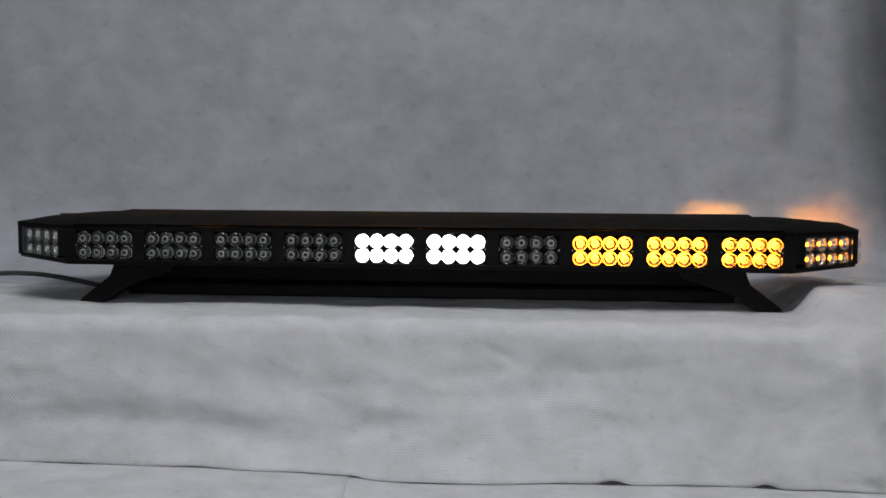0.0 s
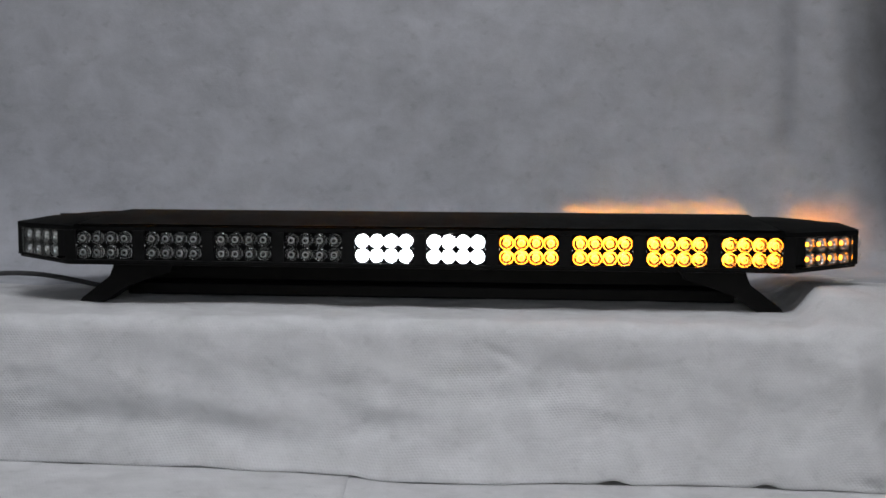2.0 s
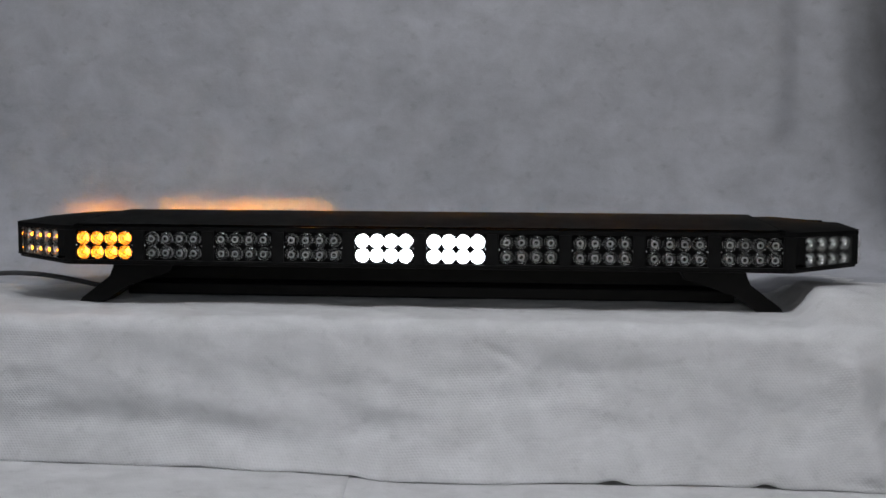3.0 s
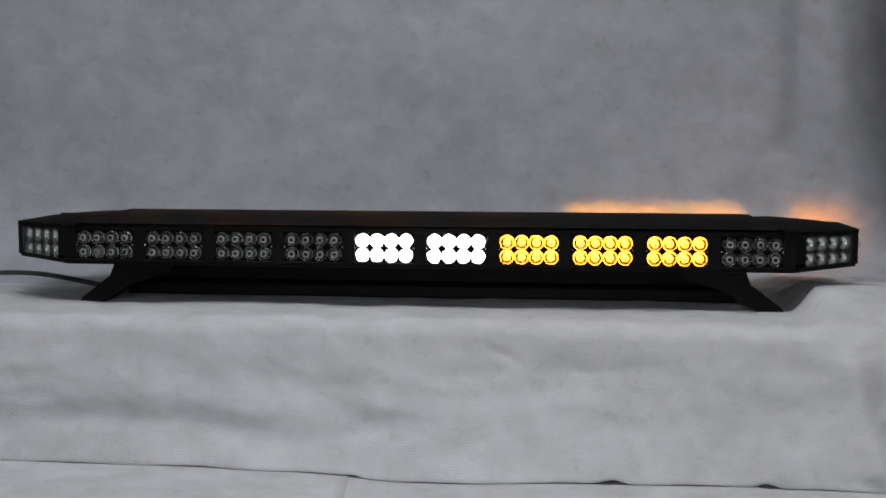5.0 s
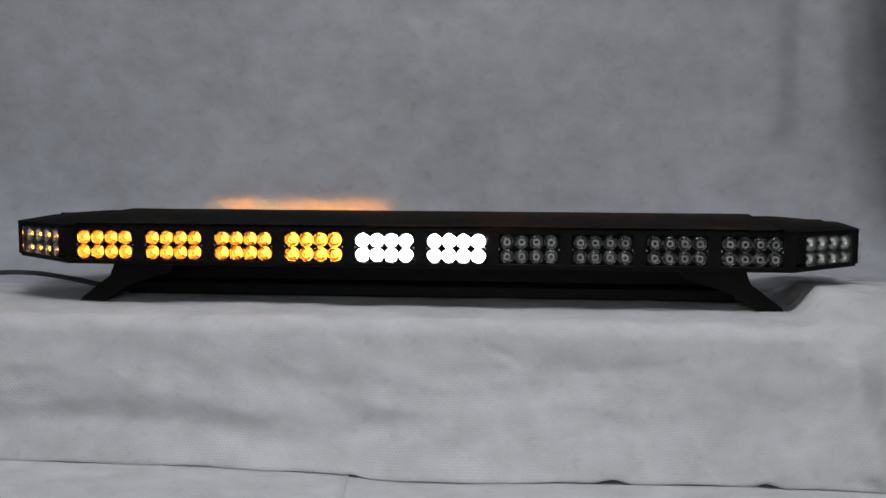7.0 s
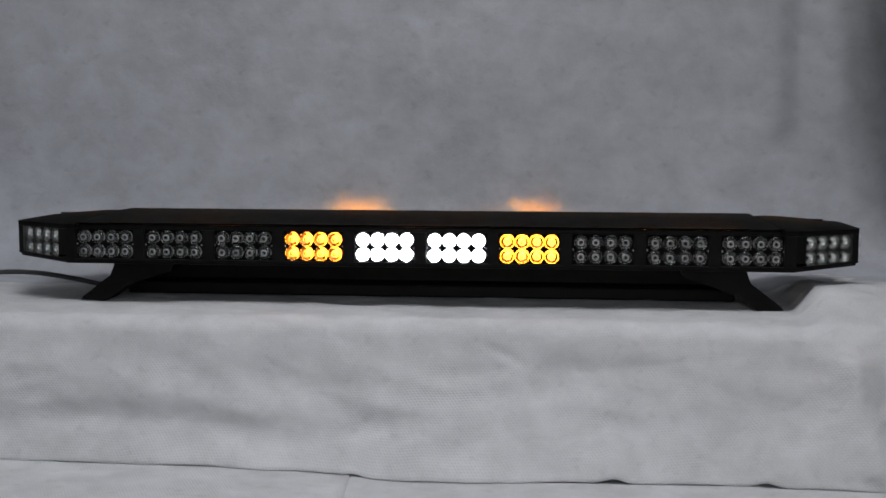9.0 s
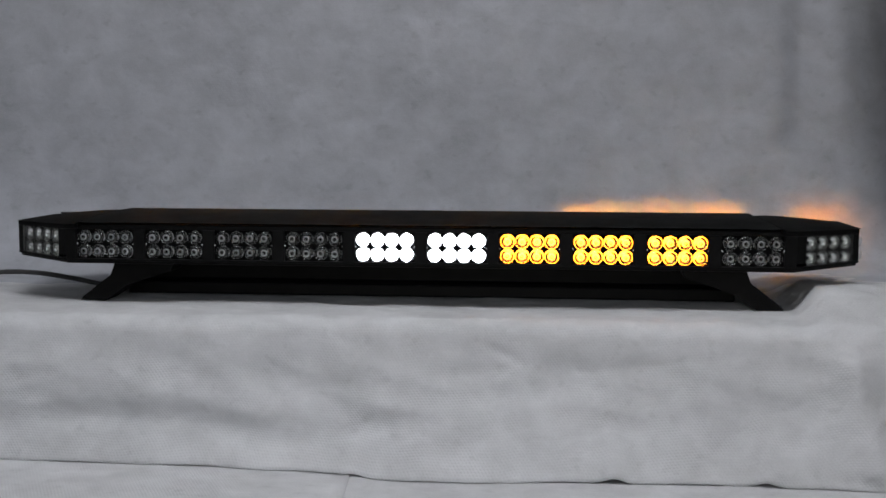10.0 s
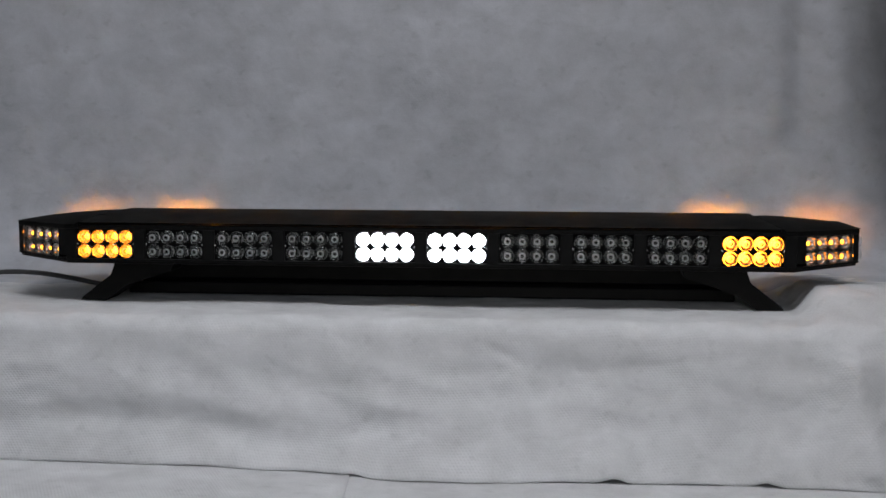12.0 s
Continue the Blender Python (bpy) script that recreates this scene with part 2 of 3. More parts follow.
def drape(a, b):
    x = -0.95 + 1.75 * a
    back, edge = 0.36, -0.084 - 0.012 * bump(x, -0.55, 0.3) - 0.012 * step(x, 0.35, 0.6) - 0.016 * step(x, 0.5, 0.6) + 0.009 * wob(x, 0.2, 6.0, 41.0) + 0.003 * wob(x, 0.2, 25.0, 42.0)
    flat, bend, lean = back - edge - 0.012, 0.034, 70.0
    face = 0.2
    s = b * (flat + bend + face)
    if s < flat:
        y, z, down = back - s, TOP, 0.0
    else:
        # a soft bend over the box's edge, then the hanging front
        u = min(s - flat, bend)
        ang = u / bend * radians(lean)
        r = bend / radians(lean)
        y, z = edge + 0.012 - r * math.sin(ang), TOP - r * (1 - math.cos(ang))
        down = max(0.0, (s - flat - bend) / face)
        ye, ze = y, z
        lift = 0.006 * (bump(x, 0.257, 0.014) + 0.9 * bump(x, 0.441, 0.012)) + 0.003 * bump(x, -0.064, 0.012)
        hz = TABLE + 0.0052 + 0.0021 * step(-x, 0.05, 0.09) + lift + 0.0008 * math.sin(x * 40)
        y = ye + (hem_y(x) - ye) * (0.42 * down + 0.58 * down ** 4)
        z = ze + (hz - ze) * down
        loose = math.sin(math.pi * min(1.0, down * 1.04)) * step(down, 0.0, 0.25)
        left = step(-x, -0.1, 0.12)
        # the long sagging fold, broad dents and fine creases
        y += 0.010 * bump(down, 0.75 + 0.22 * wob(x, 0.3, 4.0, 21.0), 0.15) * left * (0.65 + 0.8 * wob(x, 0.7, 5.0, 22.0))
        y -= 0.004 * bump(down, 0.52 + 0.2 * wob(x, 0.3, 4.0, 21.0), 0.15) * left
        y -= 0.013 * bump(x + (z - 0.8) * 0.8, 0.02, 0.06) * loose
        y += 0.007 * bump(x + (z - 0.8) * 0.9, -0.09, 0.05) * loose
        y += 0.012 * wob(x, z, 5.0, 3.0) * loose + 0.007 * wob(x, z, 13.0, 5.0) * loose + 0.002 * wob(x, z, 40.0, 6.0) * loose
        y += 0.011 * (abs(wob(x, z, 8.0, 31.0)) - 0.25) * loose + 0.008 * (abs(wob(x * 0.5, z * 1.6, 15.0, 33.0)) - 0.2) * loose
        y -= 0.008 * (bump(x, 0.257, 0.016) + bump(x, 0.441, 0.016)) * step(down, 0.8, 0.97) * (1 - step(down, 0.97, 1.0))
        # the corner of the box pushing out, a lobe by the hem and two slanting creases
        y -= 0.020 * bump(x - (0.85 - z) * 0.22, 0.556, 0.026) * step(down, 0.0, 0.12) * (1 - step(down, 0.85, 1.0))
        y -= 0.012 * bump(x + (z - 0.76) * 0.5, 0.468, 0.014) * bump(down, 0.88, 0.09)
        y += 0.0035 * bump(z + 0.45 * x, 0.952 + 0.004 * wob(x, 0.4, 20.0, 51.0), 0.005) * step(x, 0.08, 0.10) * (1 - step(x, 0.12, 0.17))
        y += 0.0013 * bump(z - 0.12 * x, 0.853, 0.003) * step(x, 0.2, 0.27) * (1 - step(x, 0.40, 0.46))
    top = 1 - step(down, 0.0, 0.25)
    z += mound(x, y) * top
    z += (0.0030 * wob(x, y * 1.5, 11.0, 1.0) + 0.0022 * wob(x, y * 5, 17.0, 2.0)) * top + 0.002 * top
    return (x, y, z), (x, s)


sheet("draped_cloth", 260, 130, drape, 0.0012, CLOTH, "white non-woven cloth draped over a box, creased", "cloth")


def back_cloth(a, b):
    x = -1.25 + 2.22 * a
    turn = max(0.0, x - 0.629 - 0.17 * max(0.0, 0.55 - 1.35 * b))
    r, y0 = 0.13, 0.40
    s = b * 1.35
    start = 0.12
    low = TOP + 0.006 - 0.014 * (1 - step(s, 0.0, 0.09))
    if s < start:
        y, z = y0 - r - start + s, low
    elif s < start + r * math.pi / 2:
        g = (s - start) / r
        y, z = y0 - r + r * math.sin(g), low + r * (1 - math.cos(g))
    else:
        y, z = y0, low + r + (s - start - r * math.pi / 2)
    up = step(s, 0.1, 0.3)
    y += up * (0.014 * wob(x, z, 2.2, 7.0) + 0.005 * wob(x, z, 7.0, 8.0) + 0.0014 * wob(x, z, 22.0, 9.0))
    y += up * 0.006 * bump(x, -0.71, 0.03)
    # pleat beside the end, and the side of the cloth turning away
    y += 0.015 * (min(1.0, max(0.0, (x - 0.541) / 0.036)) - step(x, 0.580, 0.66)) * step(z, 1.12, 1.19) * up
    y -= 0.017 * max(0.0, (1.32 - z) / 0.27) ** 2 * up
    y += (6.0 * turn * turn + 1.0 * max(0.0, x - 0.486) ** 2) * up
    z += mound(x, 0.2) * (1 - up)
    return (x, y, z), (x, s)


sheet("backdrop", 220, 150, back_cloth, 0.0012, BACKCLOTH, "white non-woven backdrop cloth, dimmed in colour, with smudges", "backdrop", "structure")


def low_cloth(x0, x1, z, seed, slant):
    def place(a, b):
        y = -0.62 + 0.56 * b
        x = x0 + (x1 - slant * (y + 0.170) - x0) * a
        return (x, y, z + 0.0008 * wob(x, y, 9.0, seed)), (x, y)
    return place


sheet("table_cloth", 60, 30, low_cloth(-0.95, 0.95, TABLE + 0.0035, 11.0, 0.0), 0.001, CLOTH, "white non-woven cloth lying on the table", "cloth")
sheet("table_cloth", 50, 30, low_cloth(-0.95, -0.070, TABLE + 0.0058, 12.0, 0.09), 0.001, CLOTH, "second white cloth overlapping on the table", "cloth")

# ---- light bar ----
Z = 1.026                 # height of the lamp rows' middle
PITCH, DEPTH = 0.0985, 0.24
HALF, CUT, SLOPE = 0.500, 0.1072, radians(30)
TIPX, TIPY = HALF + CUT * math.cos(SLOPE), CUT * math.sin(SLOPE)
CELL = 0.0198


def ring_of(bm, pts):
    return [bm.verts.new(p) for p in pts]


def bridge(bm, a, b, mi=0, smooth=True):
    n = len(a)
    for i in range(n):
        f = bm.faces.new((a[i], a[(i + 1) % n], b[(i + 1) % n], b[i]))
        f.smooth, f.material_index = smooth, mi


CUPS = ((0.0030, 0.0190), (0.0030, 0.0130), (0.0042, 0.0126), (0.0058, 0.0112), (0.0074, 0.0083), (0.0084, 0.0032), (0.0096, 0.0004))
WIDE = ((0.0030, 0.0135), (0.0030, 0.0076), (0.0042, 0.0073), (0.0062, 0.0062), (0.0082, 0.0036), (0.0096, 0.0004))
RINGS, FLUTED = (0.0096,), (0.0074, 0.0084, 0.0082)
# deep black tubes, unseen, added to narrow the beams of the rear modules
TUBES = ((0.0062, 0.0460), (0.0062, 0.0440), (0.0070, 0.0440), (0.0074, 0.0004))


def reflector(profile, deep, cup):
    """A lamp module seen from -y: eight cups with an open base, and the closed case behind them."""
    bm = bmesh.new()
    n = 24
    for i in range(4):
        for j in range(2):
            cx, cz = (i - 1.5) * CELL, (j - 0.5) * CELL
            prev = None
            for r, y in profile:
                flute = 0.0014 if r in FLUTED else 0.0
                cur = ring_of(bm, [(cx + r * math.cos(2 * math.pi * k / n), y + flute * (k % 2), cz + r * math.sin(2 * math.pi * k / n)) for k in range(n)])
                if prev:
                    bridge(bm, prev, cur, 1 if r == profile[0][0] else 2 if r in RINGS else 0, r not in RINGS)
                prev = cur
            sq = []
            for k in range(n):
                c, s = math.cos(2 * math.pi * k / n), math.sin(2 * math.pi * k / n)
                q = CELL / 2 / max(abs(c), abs(s))
                sq.append((cx + q * c, 0.0, cz + q * s))
            bridge(bm, prev, ring_of(bm, sq), 1, False)
    bmesh.ops.remove_doubles(bm, verts=bm.verts[:], dist=1e-5)
    w, h = CELL * 2, CELL
    a = ring_of(bm, [(-w, 0, -h), (w, 0, -h), (w, 0, h), (-w, 0, h)])
    b = ring_of(bm, [(-w - 0.0015, 0, -h - 0.0012), (w + 0.0015, 0, -h - 0.0012), (w + 0.0015, 0, h + 0.0012), (-w - 0.0015, 0, h + 0.0012)])
    # closed case, unseen, added to hold in stray light
    c = ring_of(bm, [(v.co.x, deep, v.co.z) for v in b])
    bridge(bm, a, b, 1, False)
    bridge(bm, b, c, 1, False)
    f = bm.faces.new(c)
    f.material_index = 1
    bmesh.ops.remove_doubles(bm, verts=bm.verts[:], dist=1e-5)
    return mesh("light_module", bm, (cup, INSIDE, INSIDE if cup == INSIDE else SATIN))


def chips(radius, material, domed, board):
    """The eight light sources of a module, in one plane."""
    bm = bmesh.new()
    n = 10
    shape = ((1.0, 0.0), (0.86, -0.5), (0.5, -0.87), (0.2, -0.98)) if domed else ((1.0, 0.0),)
    for i in range(4):
        for j in range(2):
            cx, cz = (i - 1.5) * CELL, (j - 0.5) * CELL
            rings = [ring_of(bm, [(cx + radius * q * math.cos(2 * math.pi * k / n), radius * d, cz + radius * q * math.sin(2 * math.pi * k / n)) for k in range(n)])
                     for q, d in ((1.0, 0.3),) + shape]
            f = bm.faces.new(rings[0])
            f.material_index = 1
            bridge(bm, rings[0], rings[1], 1)
            for a, b in zip(rings[1:], rings[2:]):
                bridge(bm, a, b, 0)
            bm.faces.new(rings[-1])
    box(bm, -2 * CELL + 0.001, 2 * CELL - 0.001, board, board + 0.0012, -CELL + 0.001, CELL - 0.001)
    for f in bm.faces:
        if f.calc_center_median().y > board - 0.0002:
            f.material_index = 1
    return mesh("led_array", bm, (material, INSIDE))


FROSTED = (0.0099, 0.0041, 0.0031)    # the rim and the raised ring of a lens


def optic(material, tall=1.0):
    """One clear collimator lens: a squared rim, a domed shoulder and a raised frosted ring in its middle."""
    bm = bmesh.new()
    n, prev, first = 24, None, None
    shape = ((0.0097, -0.0006), (0.0099, -0.0022), (0.0094, -0.0033), (0.0080, -0.0043), (0.0058, -0.0048), (0.0044, -0.0046),
             (0.0041, -0.0052), (0.0031, -0.0055), (0.0020, -0.0053), (0.0008, -0.0052))
    for r, y in shape:
        pts = []
        for k in range(n):
            c, s = math.cos(2 * math.pi * k / n), math.sin(2 * math.pi * k / n)
            q = min(r, 0.0094 / max(abs(c), abs(s)))
            pts.append((q * c, y * tall, q * s))
        cur = ring_of(bm, pts)
        if prev:
            bridge(bm, prev, cur, 1 if r in FROSTED else 0)
        else:
            first = cur
        prev = cur
    bm.faces.new(prev)
    bm.faces.new(first[::-1])
    return mesh("lens", bm, (material, FROST))


FRONT_MESH, REAR_MESH, END_MESH, LENS_MESH = reflector(CUPS, 0.095, CUP), reflector(TUBES, 0.1, INSIDE), reflector(CUPS, 0.0205, BRIGHT_CUP), optic(CLEAR)
CORNER_MESH, END_LENS = reflector(WIDE, 0.095, BRIGHT_CUP), optic(WHITENED, 1.8)
ARRAY = {"amber": chips(0.0040, AMBER, True, 0.0083), "white": chips(0.0027, WHITE, True, 0.0064), "corner": chips(0.0026, AMBER, True, 0.0054), "rear": chips(0.0058, AMBER_REAR, False, 0.0042)}
AT = {"amber": 0.0112, "white": 0.0131, "corner": 0.0072, "rear": 0.0425}
COVER_MESH = mesh("cover_pane", box(bmesh.new(), -0.0405, 0.0405, -0.0032, -0.0022, -0.0205, 0.0205), CLEAR)
bs = bmesh.new()
bmesh.ops.create_uvsphere(bs, u_segments=10, v_segments=6, radius=0.0013)
SCREW_MESH = mesh("screw", bs, CHROME, True)

bar = tagged(new("light_bar"), "long black warning light bar, amber LEDs flashing, two modules steady white", "light bar")
bar.matrix_basis = pose(0, 0, Z)
leds = {}


def optics(ob, flat, lens=LENS_MESH):
    """Clear lenses over a module, or one flat pane on the slanted and end faces; two screws beside them."""
    if flat:
        part("cover_pane", COVER_MESH, None, ob).visible_shadow = False
    else:
        for i in range(4):
            for j in range(2):
                part("lens", lens, None, ob, m=pose((i - 1.5) * CELL, 0, (j - 0.5) * CELL)).visible_shadow = False
        for sx in (-1, 1):
            part("screw", SCREW_MESH, None, ob, m=pose(sx * 0.0402, -0.001, 0))


def module(key, m, kind, label, flat=False):
    ob = part("light_module", REAR_MESH if kind == "rear" else CORNER_MESH if flat else FRONT_MESH, None, bar, label, m=m)
    leds[key] = part("led_array", ARRAY["corner" if flat else kind], None, ob, m=pose(0, AT["corner" if flat else kind], 0))
    optics(ob, flat)


for i in range(10):
    x = (i - 4.5) * PITCH
    module("f%d" % (i + 1), pose(x, 0.004, 0), "white" if i in (4, 5) else "amber",
           "eight-lens LED module glowing steady white" if i in (4, 5) else "eight-lens LED module flashing amber")
    module("r%d" % (i + 1), pose(x, DEPTH - 0.004, 0, 0, 0, 180) @ pose(0, 0, 0, 2.5), "rear", "rear eight-lens LED module flashing amber")


def corner(sx, rear, lean=1.0):
    """Pose at the middle of a slanted corner face, looking outwards."""
    cx, cy = sx * (HALF + TIPX) / 2, TIPY / 2
    turn = 30 * sx
    if rear:
        cy, turn = DEPTH - cy, 180 - turn * lean
    return Matrix.Translation((cx, cy, 0)) @ pose(0, 0, 0, 0, 0, turn)


module("fL", corner(-1, False) @ pose(-0.003, 0.004, 0), "amber", "corner LED module flashing amber", True)
module("fR", corner(1, False) @ pose(0.003, 0.004, 0), "amber", "corner LED module flashing amber", True)
module("rL", corner(-1, True, 0.55) @ pose(0, 0.012, 0, 5.5), "rear", "rear corner LED module flashing amber")
module("rR", corner(1, True, 0.6) @ pose(0, 0.012, 0, 5.5), "rear", "rear corner LED module flashing amber")
for sx in (-1, 1):
    ob = part("end_module", END_MESH, None, bar, "unlit clear end LED module", m=pose(sx * (TIPX - 0.001), DEPTH / 2 - 0.013, 0, 0, 0, 90 * sx))
    optics(ob, False, END_LENS)


TAPER = 0.0050            # the underside rises towards the tips


def bezel(xs, length, m, name, lift=(0.0, 0.0)):
    """Black frame with an opening for each module centred at xs; lift raises the two ends of its lower rail."""
    bm = bmesh.new()
    w = 0.0410
    box(bm, -length / 2, length / 2, 0, 0.012, -0.0238, -0.0206, 0.0008)
    for v in bm.verts:
        v.co.z += lift[0] + (lift[1] - lift[0]) * (v.co.x / length + 0.5)
    box(bm, -length / 2, length / 2, 0, 0.012, 0.0208, 0.0275, 0.0012)
    edges = [-length / 2] + [e for x in xs for e in (x - w, x + w)] + [length / 2]
    for a, b in zip(edges[::2], edges[1::2]):
        if b - a > 0.001:
            box(bm, a, b, 0.0004, 0.012, -0.0209 + max(lift), 0.0209, 0.0008)
    part(name, bm, FRAME, bar, m=m)


bezel([(i - 4.5) * PITCH for i in range(10)], 2 * HALF, pose(0, 0, 0), "front_frame")
bezel([(i - 4.5) * PITCH for i in range(10)], 2 * HALF, pose(0, DEPTH, 0, 0, 0, 180), "rear_frame")
for sx in (-1, 1):
    for rear in (False, True):
        out = sx * (-1 if rear else 1)
        bezel([0.003 * out], CUT, corner(sx, rear), "corner_frame", (0.0, TAPER) if out > 0 else (TAPER, 0.0))
    bezel([-0.013 * sx], DEPTH - 2 * TIPY, pose(sx * TIPX, DEPTH / 2, 0, 0, 0, 90 * sx), "end_frame", (TAPER, TAPER))

OCT = [(-TIPX, TIPY), (-HALF, 0), (HALF, 0), (TIPX, TIPY), (TIPX, DEPTH - TIPY), (HALF, DEPTH), (-HALF, DEPTH), (-TIPX, DEPTH - TIPY)]


def base_plate():
    """The flat bottom, rising a little towards both tips."""
    bm = prism(bmesh.new(), [(x * 0.995, 0.003 + y * 0.974) for x, y in OCT], -0.0275, -0.0236, 0.001)
    for v in bm.verts:
        v.co.z += TAPER * min(1.0, max(0.0, (abs(v.co.x) - HALF) / (TIPX - HALF)))
    return bm


part("base_plate", base_plate(), METAL, bar)


def crown(v):
    """Height of the cover across the bar; v from 0 at the front to 1 at the back."""
    return 0.0275 + 0.0102 * (1 - abs(2 * v - 1) ** 2.6)


def cover():
    """The long middle cover, its ends cut in a curve."""
    bm = bmesh.new()
    nu, nv = 60, 24
    rows = []
    for i in range(nu + 1):
        row = []
        for j in range(nv + 1):
            v = j / nv
            end = 0.460 + 0.021 * abs(2 * v - 1) ** 2
            row.append(bm.verts.new((end * (2 * i / nu - 1), -0.003 + v * (DEPTH + 0.006), crown(v) + 0.0026)))
        rows.append(row)
    for i in range(nu):
        for j in range(nv):
            bm.faces.new((rows[i][j], rows[i + 1][j], rows[i + 1][j + 1], rows[i][j + 1])).smooth = True
    bmesh.ops.solidify(bm, geom=bm.faces[:], thickness=0.007)
    return bm


part("top_cover", cover(), BLACK, bar, "matt black top cover")


def end_cap(sx):
    bm = bmesh.new()
    nu, nv = 24, 24
    rows = []
    for i in range(nu + 1):
        a = i / nu
        x = 0.44 + (TIPX + 0.002 - 0.44) * a
        inset = max(0.0, (x - HALF)) * math.tan(SLOPE)
        row = []
        for j in range(nv + 1):
            v = j / nv
            y = -0.002 + inset + v * (DEPTH + 0.004 - 2 * inset)
            z = 0.0275 + (crown(v) - 0.0275) * (1 - (max(0.0, x - 0.46) / 0.135) ** 2) + 0.0003 - 0.0018 * (1 - step(x, 0.45, 0.5))
            row.append(bm.verts.new((sx * x, y, z)))
        rows.append(row)
    for i in range(nu):
        for j in range(nv):
            bm.faces.new((rows[i][j], rows[i + 1][j], rows[i + 1][j + 1], rows[i][j + 1])).smooth = True
    bmesh.ops.solidify(bm, geom=bm.faces[:], thickness=0.003)
    return bm


for sx in (-1, 1):
    part("end_cap", end_cap(sx), BLACK, bar, "matt black sloping end cap")


def seam_line(sx):
    """Added black strip for the dark seam between the cover's curved end and cap."""
    bm = bmesh.new()
    n, rows = 28, []
    for j in range(n + 1):
        v = j / n
        end = 0.460 + 0.021 * abs(2 * v - 1) ** 2
        y = -0.0035 + v * (DEPTH + 0.007)
        rows.append([bm.verts.new((sx * (end + dx), y, crown(v) + dz)) for dx, dz in ((-0.001, 0.0028), (0.0030, 0.0012), (0.0050, -0.004), (-0.001, -0.004))])
    for a, b in zip(rows, rows[1:]):
        for k in range(4):
            bm.faces.new((a[k], a[(k + 1) % 4], b[(k + 1) % 4], b[k]))
    bm.faces.new(rows[0]), bm.faces.new(rows[-1][::-1])
    return bm


for sx in (-1, 1):
    part("seam_strip", seam_line(sx), INSIDE, bar, "black strip added as the dark seam line")


part("base_rail", box(bmesh.new(), -0.446, 0.436, 0.098, 0.262, -0.0815, -0.0640, 0.002), METAL, bar, "flat black aluminium rail between the feet")


# block added so the gap under the bar is dark instead of lit cloth
part("gap_shade_block", box(bmesh.new(), -0.442, 0.425, 0.135, 0.215, -0.0640, -0.0272, 0.002), METAL, bar, "black block added for the dark gap under the bar")


def leg(sx):
    """A slanting foot bracket: seen from the front a leaning strip with a flat foot."""
    bm = bmesh.new()
    out = [(0.4925, -0.084), (0.4870, -0.077), (0.4455, -0.047), (0.4400, -0.0270), (0.352, -0.0270), (0.3585, -0.040), (0.423, -0.060), (0.4557, -0.084)]
    a = [bm.verts.new((sx * x, 0.028, z)) for x, z in out]
    b = [bm.verts.new((sx * x, 0.075, z)) for x, z in out]
    n = len(out)
    bm.faces.new(a), bm.faces.new(b[::-1])
    for i in range(n):
        bm.faces.new((a[i], a[(i + 1) % n], b[(i + 1) % n], b[i]))
    bmesh.ops.bevel(bm, geom=bm.edges[:], offset=0.0012, segments=2, affect="EDGES", profile=0.5)
    return bm


for sx in (-1, 1):
    one = part("mounting_foot", leg(sx), METAL, bar, "black slanting mounting foot")
    part("mounting_foot", one.data, None, bar, "black slanting mounting foot", m=pose(0, 0.13, 0))
part("badge", box(bmesh.new(), -0.0175, -0.0095, 0.095, 0.098, 0.0382, 0.0390), PALE, bar, "tiny pale mark on the cover")

# ---- power cable ----


def cable(points, radius, label):
    cu = bpy.data.curves.new("power_cable", "CURVE")
    cu.dimensions, cu.bevel_depth, cu.bevel_resolution, cu.resolution_u = "3D", radius, 4, 10
    sp = cu.splines.new("BEZIER")
    sp.bezier_points.add(len(points) - 1)
    for bp, p in zip(sp.bezier_points, points):
        bp.co = p
        bp.handle_left_type = bp.handle_right_type = "AUTO"
    cu.materials.append(RUBBER)
    return tagged(new("power_cable", cu), label, "cable")


cable([(-0.87, 0.2, 0.948), (-0.756, 0.17, 0.9545), (-0.672, 0.15, 0.9652), (-0.611, 0.15, 0.9652), (-0.554, 0.15, 0.9575), (-0.490, 0.14, 0.9495), (-0.445, 0.13, 0.955), (-0.415, 0.13, 1.0)],
      0.0038, "black rubber power cable curling out from under the bar")


# ---- ceiling panel, unseen, added for the top light ----
lamp = tagged(new("unseen_ceiling_lamp"), "unseen flat white ceiling panel, added to light from above", "lamp")
part("frame", box(bmesh.new(), -0.63, 0.63, -1.03, -0.37, 2.67, 2.70, 0.003), WALL, lamp)
part("diffuser", box(bmesh.new(), -0.58, 0.58, -0.98, -0.42, 2.664, 2.669, 0.001), PANEL, lamp, "glowing white face of the added panel")

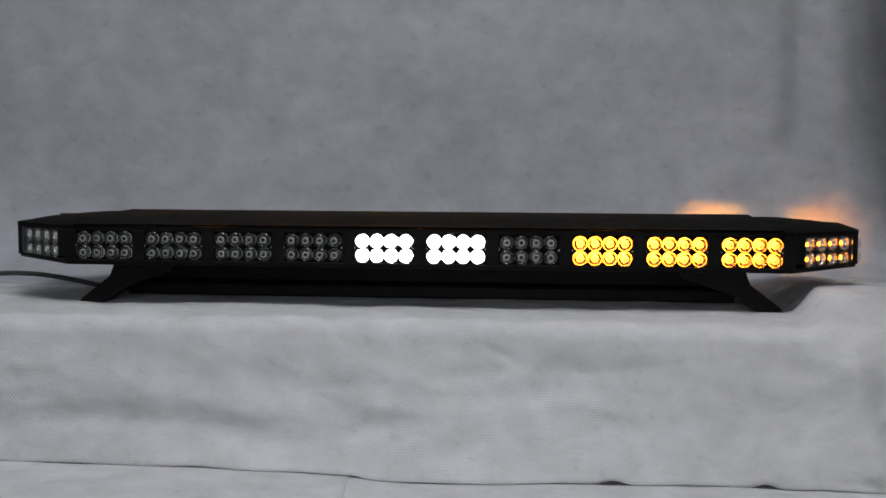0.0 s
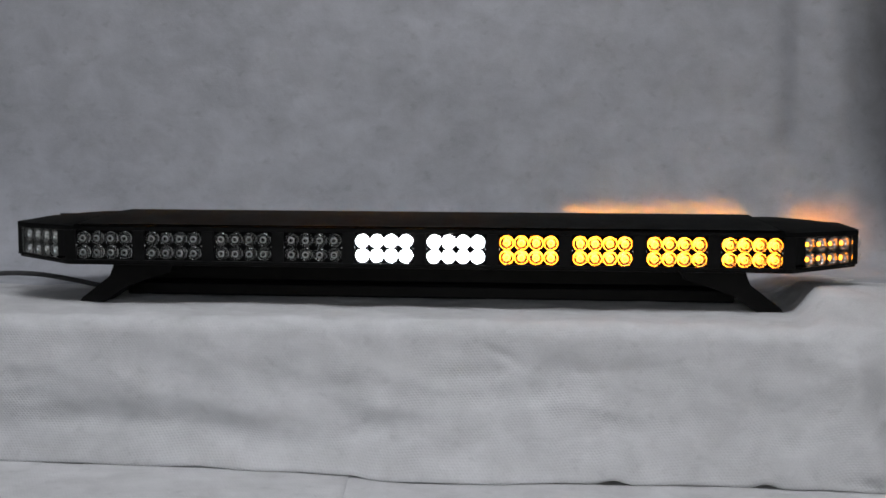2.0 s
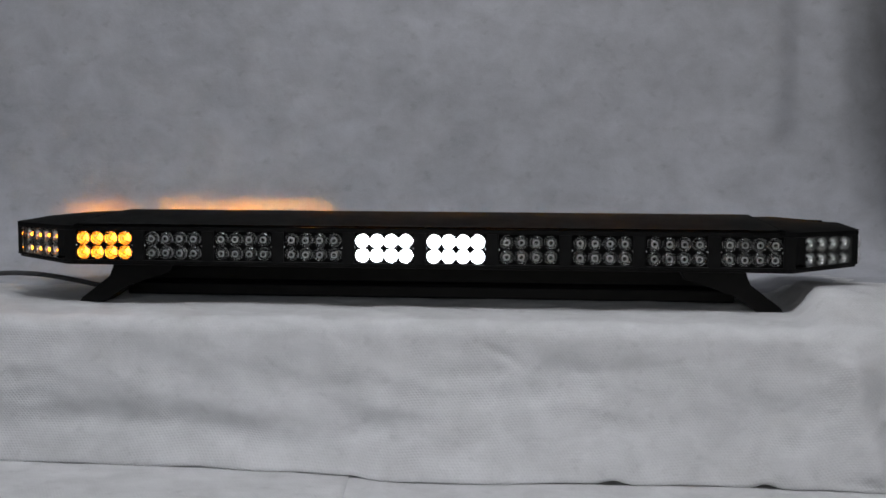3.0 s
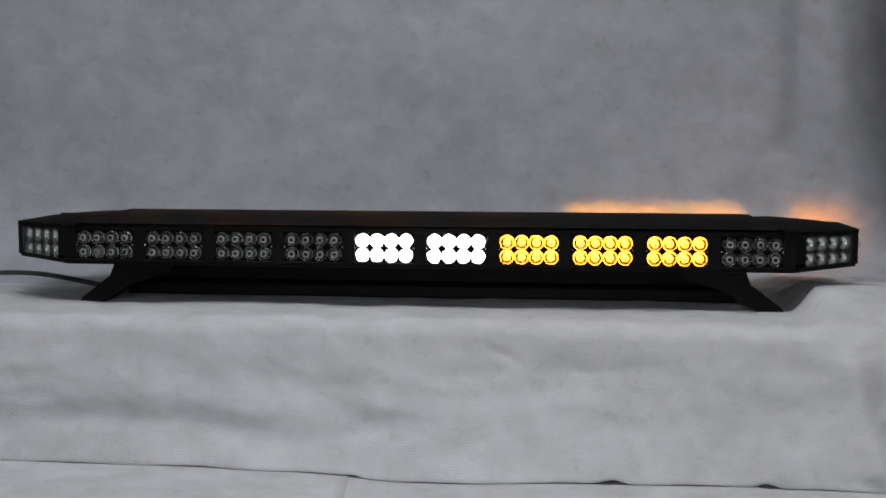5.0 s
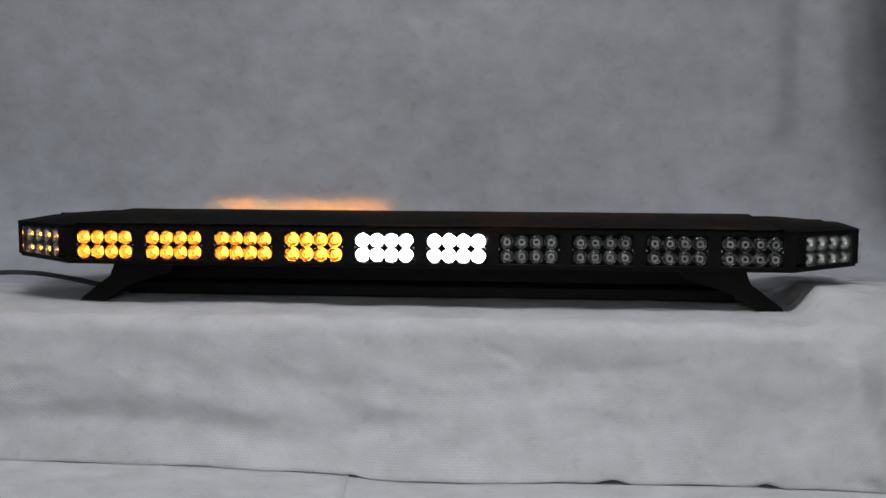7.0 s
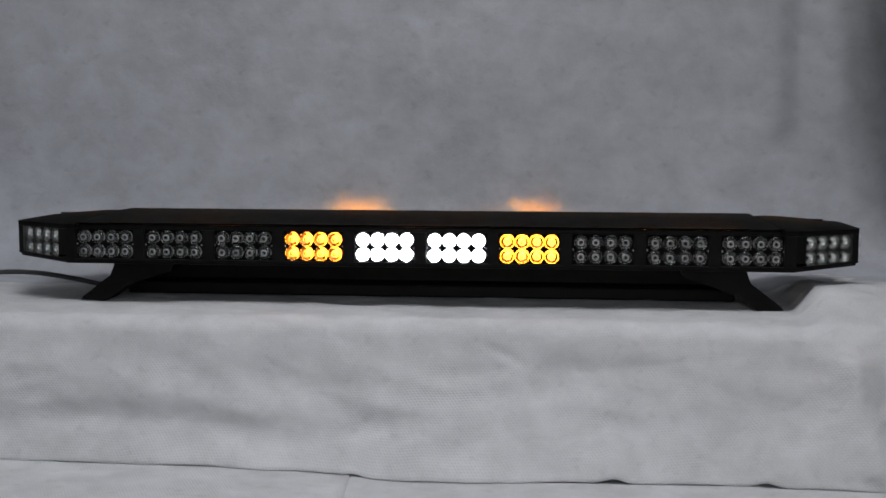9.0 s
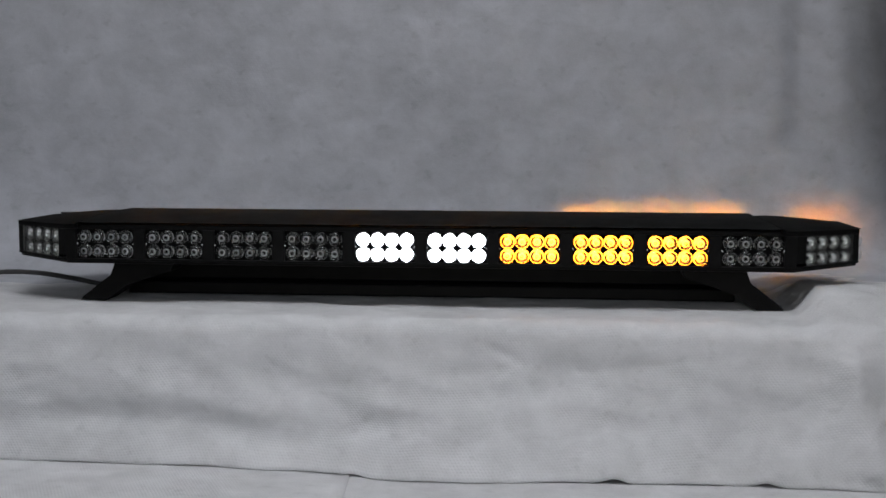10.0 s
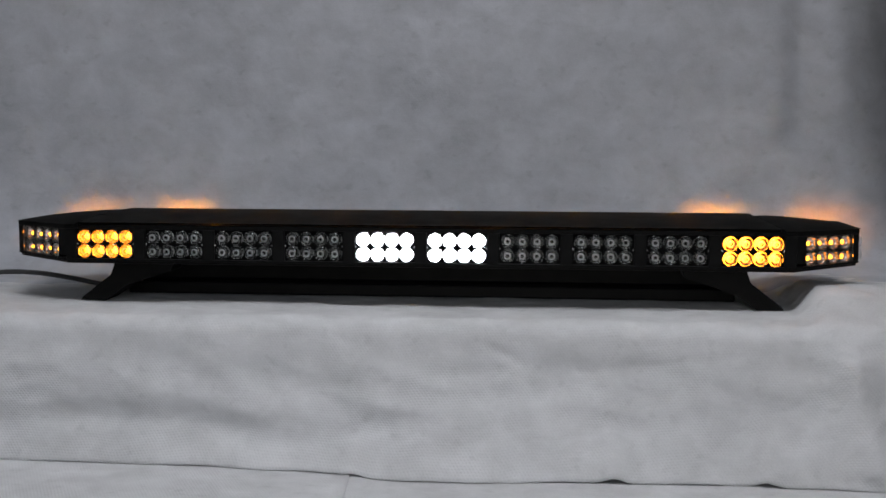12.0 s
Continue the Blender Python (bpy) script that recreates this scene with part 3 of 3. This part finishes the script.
# ---- flashing ----
# lit modules ten times a second: front numbers 1-10 with L and R, then the back's
FLASH = """
0.0 8 9 10 R / 10 R
0.1 7 8 9 10 R / 8 9 10 R
0.2 7 / 7 8 9
0.3 7 / 7 8 9
0.4 / 6 7
0.5 4 / 5 6
0.6 2 3 4 / 4 5
0.7 L 1 2 3 / 2 3 4
0.8 L 1 / L 1 2 3
0.9 L 1 8 9 10 R / L 1 2 3 10 R
1.0 7 8 9 10 R / 8 9 10 R
1.1 7 8 9 / 8 9 10 R
1.2 7 / 7 8 9
1.3 / 6 7
1.4 4 / 5 6
1.5 2 3 4 / 4 5
1.6 L 1 2 3 / 2 3 4
1.7 L 1 2 3 / 2 3 4
1.8 4 / 5 6
1.9 7 / 6 7
2.0 7 8 9 10 R / 8 9 10 R
2.1 L 1 / L 1 2 3
2.2 2 3 4 / 4 5
2.3 4 / 5 6
2.4 7 8 9 / 7 8 9
2.5 8 9 10 R / 10 R
2.6 L 1 2 3 / 2 3 4
2.7 2 3 4 / 4 5
2.8 / 6 7
2.9 7 8 9 / 8 9 10 R
3.0 L 1 / L 1 2 3
3.1 8 9 10 R / 10 R
3.2 7 / 7 8 9
3.3 4 / 5 6
3.4 2 3 4 / 4 5
3.5 L 1 2 3 / 2 3 4
3.6 L 1 / L 1 2 3
3.7 8 9 10 R / 10 R
3.8 7 8 9 / 8 9 10 R
3.9 7 / 7 8 9
4.0 / 6 7
4.1 4 / 5 6
4.2 2 3 4 / 4 5
4.3 L 1 2 3 / 2 3 4
4.4 L 1 / L 1 2 3
4.5 L 1 2 3 / 2 3 4
4.6 2 3 4 / 4 5
4.7 4 / 5 6
4.8 7 8 9 / 8 9 10 R
4.9 8 9 10 R / 10 R
5.0 7 8 9 / 8 9 10 R
5.1 7 / 7 8 9
5.2 2 3 4 / 4 5
5.3 L 1 2 3 / 2 3 4
5.4 L 1 / L 1 2 3
5.5 L 1 2 3 4 / 2 3 4
5.6 4 / 5 6
5.7 7 / 7 8 9
5.8 8 9 10 R / 10 R
5.9 2 3 7 10 R / L 1 4 6 8 9
6.0 2 3 7 10 R / L 1 4 6 8 9
6.1 2 3 7 10 R / L 1 4 6 8 9
6.2 L 1 4 8 9 / 2 3 5 7 10 R
6.3 L 1 4 8 9 / 2 3 5 7 10 R
6.4 L 1 4 8 9 / 2 3 5 7 10 R
6.5 2 3 8 9 / 2 3 8 9
6.6 2 3 8 9 / 2 3 8 9
6.7 2 3 8 9 / 2 3 8 9
6.8 /
6.9 L 1 /
7.0 L 1 2 3 4 / 2 3 4
7.1 4 / 5 6
7.2 7 / 7 8 9
7.3 8 9 10 R / 10 R
7.4 7 8 9 / 8 9 10 R
7.5 7 / 7 8 9
7.6 4 / 5 6
7.7 2 3 4 / 4 5
7.8 L 1 2 3 / 2 3 4
7.9 L 1 2 3 / 2 3 4
8.0 4 / 5 6
8.1 7 / 6 7
8.2 7 8 9 / 8 9 10 R
8.3 8 9 10 R / 10 R
8.4 7 8 9 / 8 9 10 R
8.5 7 / 7 8 9
8.6 2 3 8 9 / 2 3 8 9
8.7 L 1 10 R / L 1 10 R
8.8 /
8.9 / 5 6
9.0 4 7 / 4 7
9.1 2 3 8 9 / 2 3 8 9
9.2 L 1 10 R / L 1 10 R
9.3 / 5 6
9.4 4 7 / 4 7
9.5 2 3 8 9 / 2 3 8 9
9.6 L 1 10 R / L 1 10 R
9.7 /
9.8 4 7 / 4 7
9.9 8 9 10 R / 10 R
10.0 7 8 9 / 8 9 10 R
10.1 7 8 9 / 8 9 10 R
10.2 7 / 7 8 9
10.3 / 6 7
10.4 4 / 5 6
10.5 2 3 4 / 4 5
10.6 L 1 2 3 / 2 3 4
10.7 L 1 2 3 / 2 3 4
10.8 8 9 10 R / 10 R
10.9 8 9 10 R / 10 R
11.0 7 8 9 / 8 9 10 R
11.1 7 / 7 8 9
11.2 / 6 7
11.3 / 5 6
11.4 4 7 / 4 7
11.5 2 3 8 9 / 2 3 8 9
11.6 L 1 10 R / L 1 10 R
11.7 /
11.8 4 7 / 4 7
11.9 2 3 8 9 / 2 3 8 9
12.0 L 1 10 R / L 1 10 R
"""


def motions():
    """The LED boards stand behind their lenses while lit, and draw in and turn away while dark."""
    states = []
    for line in FLASH.strip().splitlines():
        front, back = line.split("/")
        t, *names = front.split()
        states.append((float(t), {"f" + n for n in names} | {"r" + n for n in back.split()}))
    for key, ob in leds.items():
        if key in ("f5", "f6"):
            continue
        at, rest = (AT["rear"], 0.068) if key[0] == "r" else (AT["corner" if key in ("fL", "fR") else "amber"], 0.054)
        lit, half, dark = pose(0, at, 0), pose(0, rest - 0.004, CELL / 2, 0, 0, 88), pose(0, rest, CELL / 2, 0, 0, 176)
        rows, last, before = [], None, 0.0
        for t, on in states:
            now = key in on
            if last is None:
                rows.append((0.0, lit if now else dark))
            elif now != last:
                if before > 0:
                    rows.append((before, lit if last else dark))
                rows.append((before + 1 / 30, half))
                rows.append((before + 2 / 30, lit if now else dark))
            last, before = now, t
        rows.append((12.0, lit if last else dark))
        walk(ob, rows)


motions()
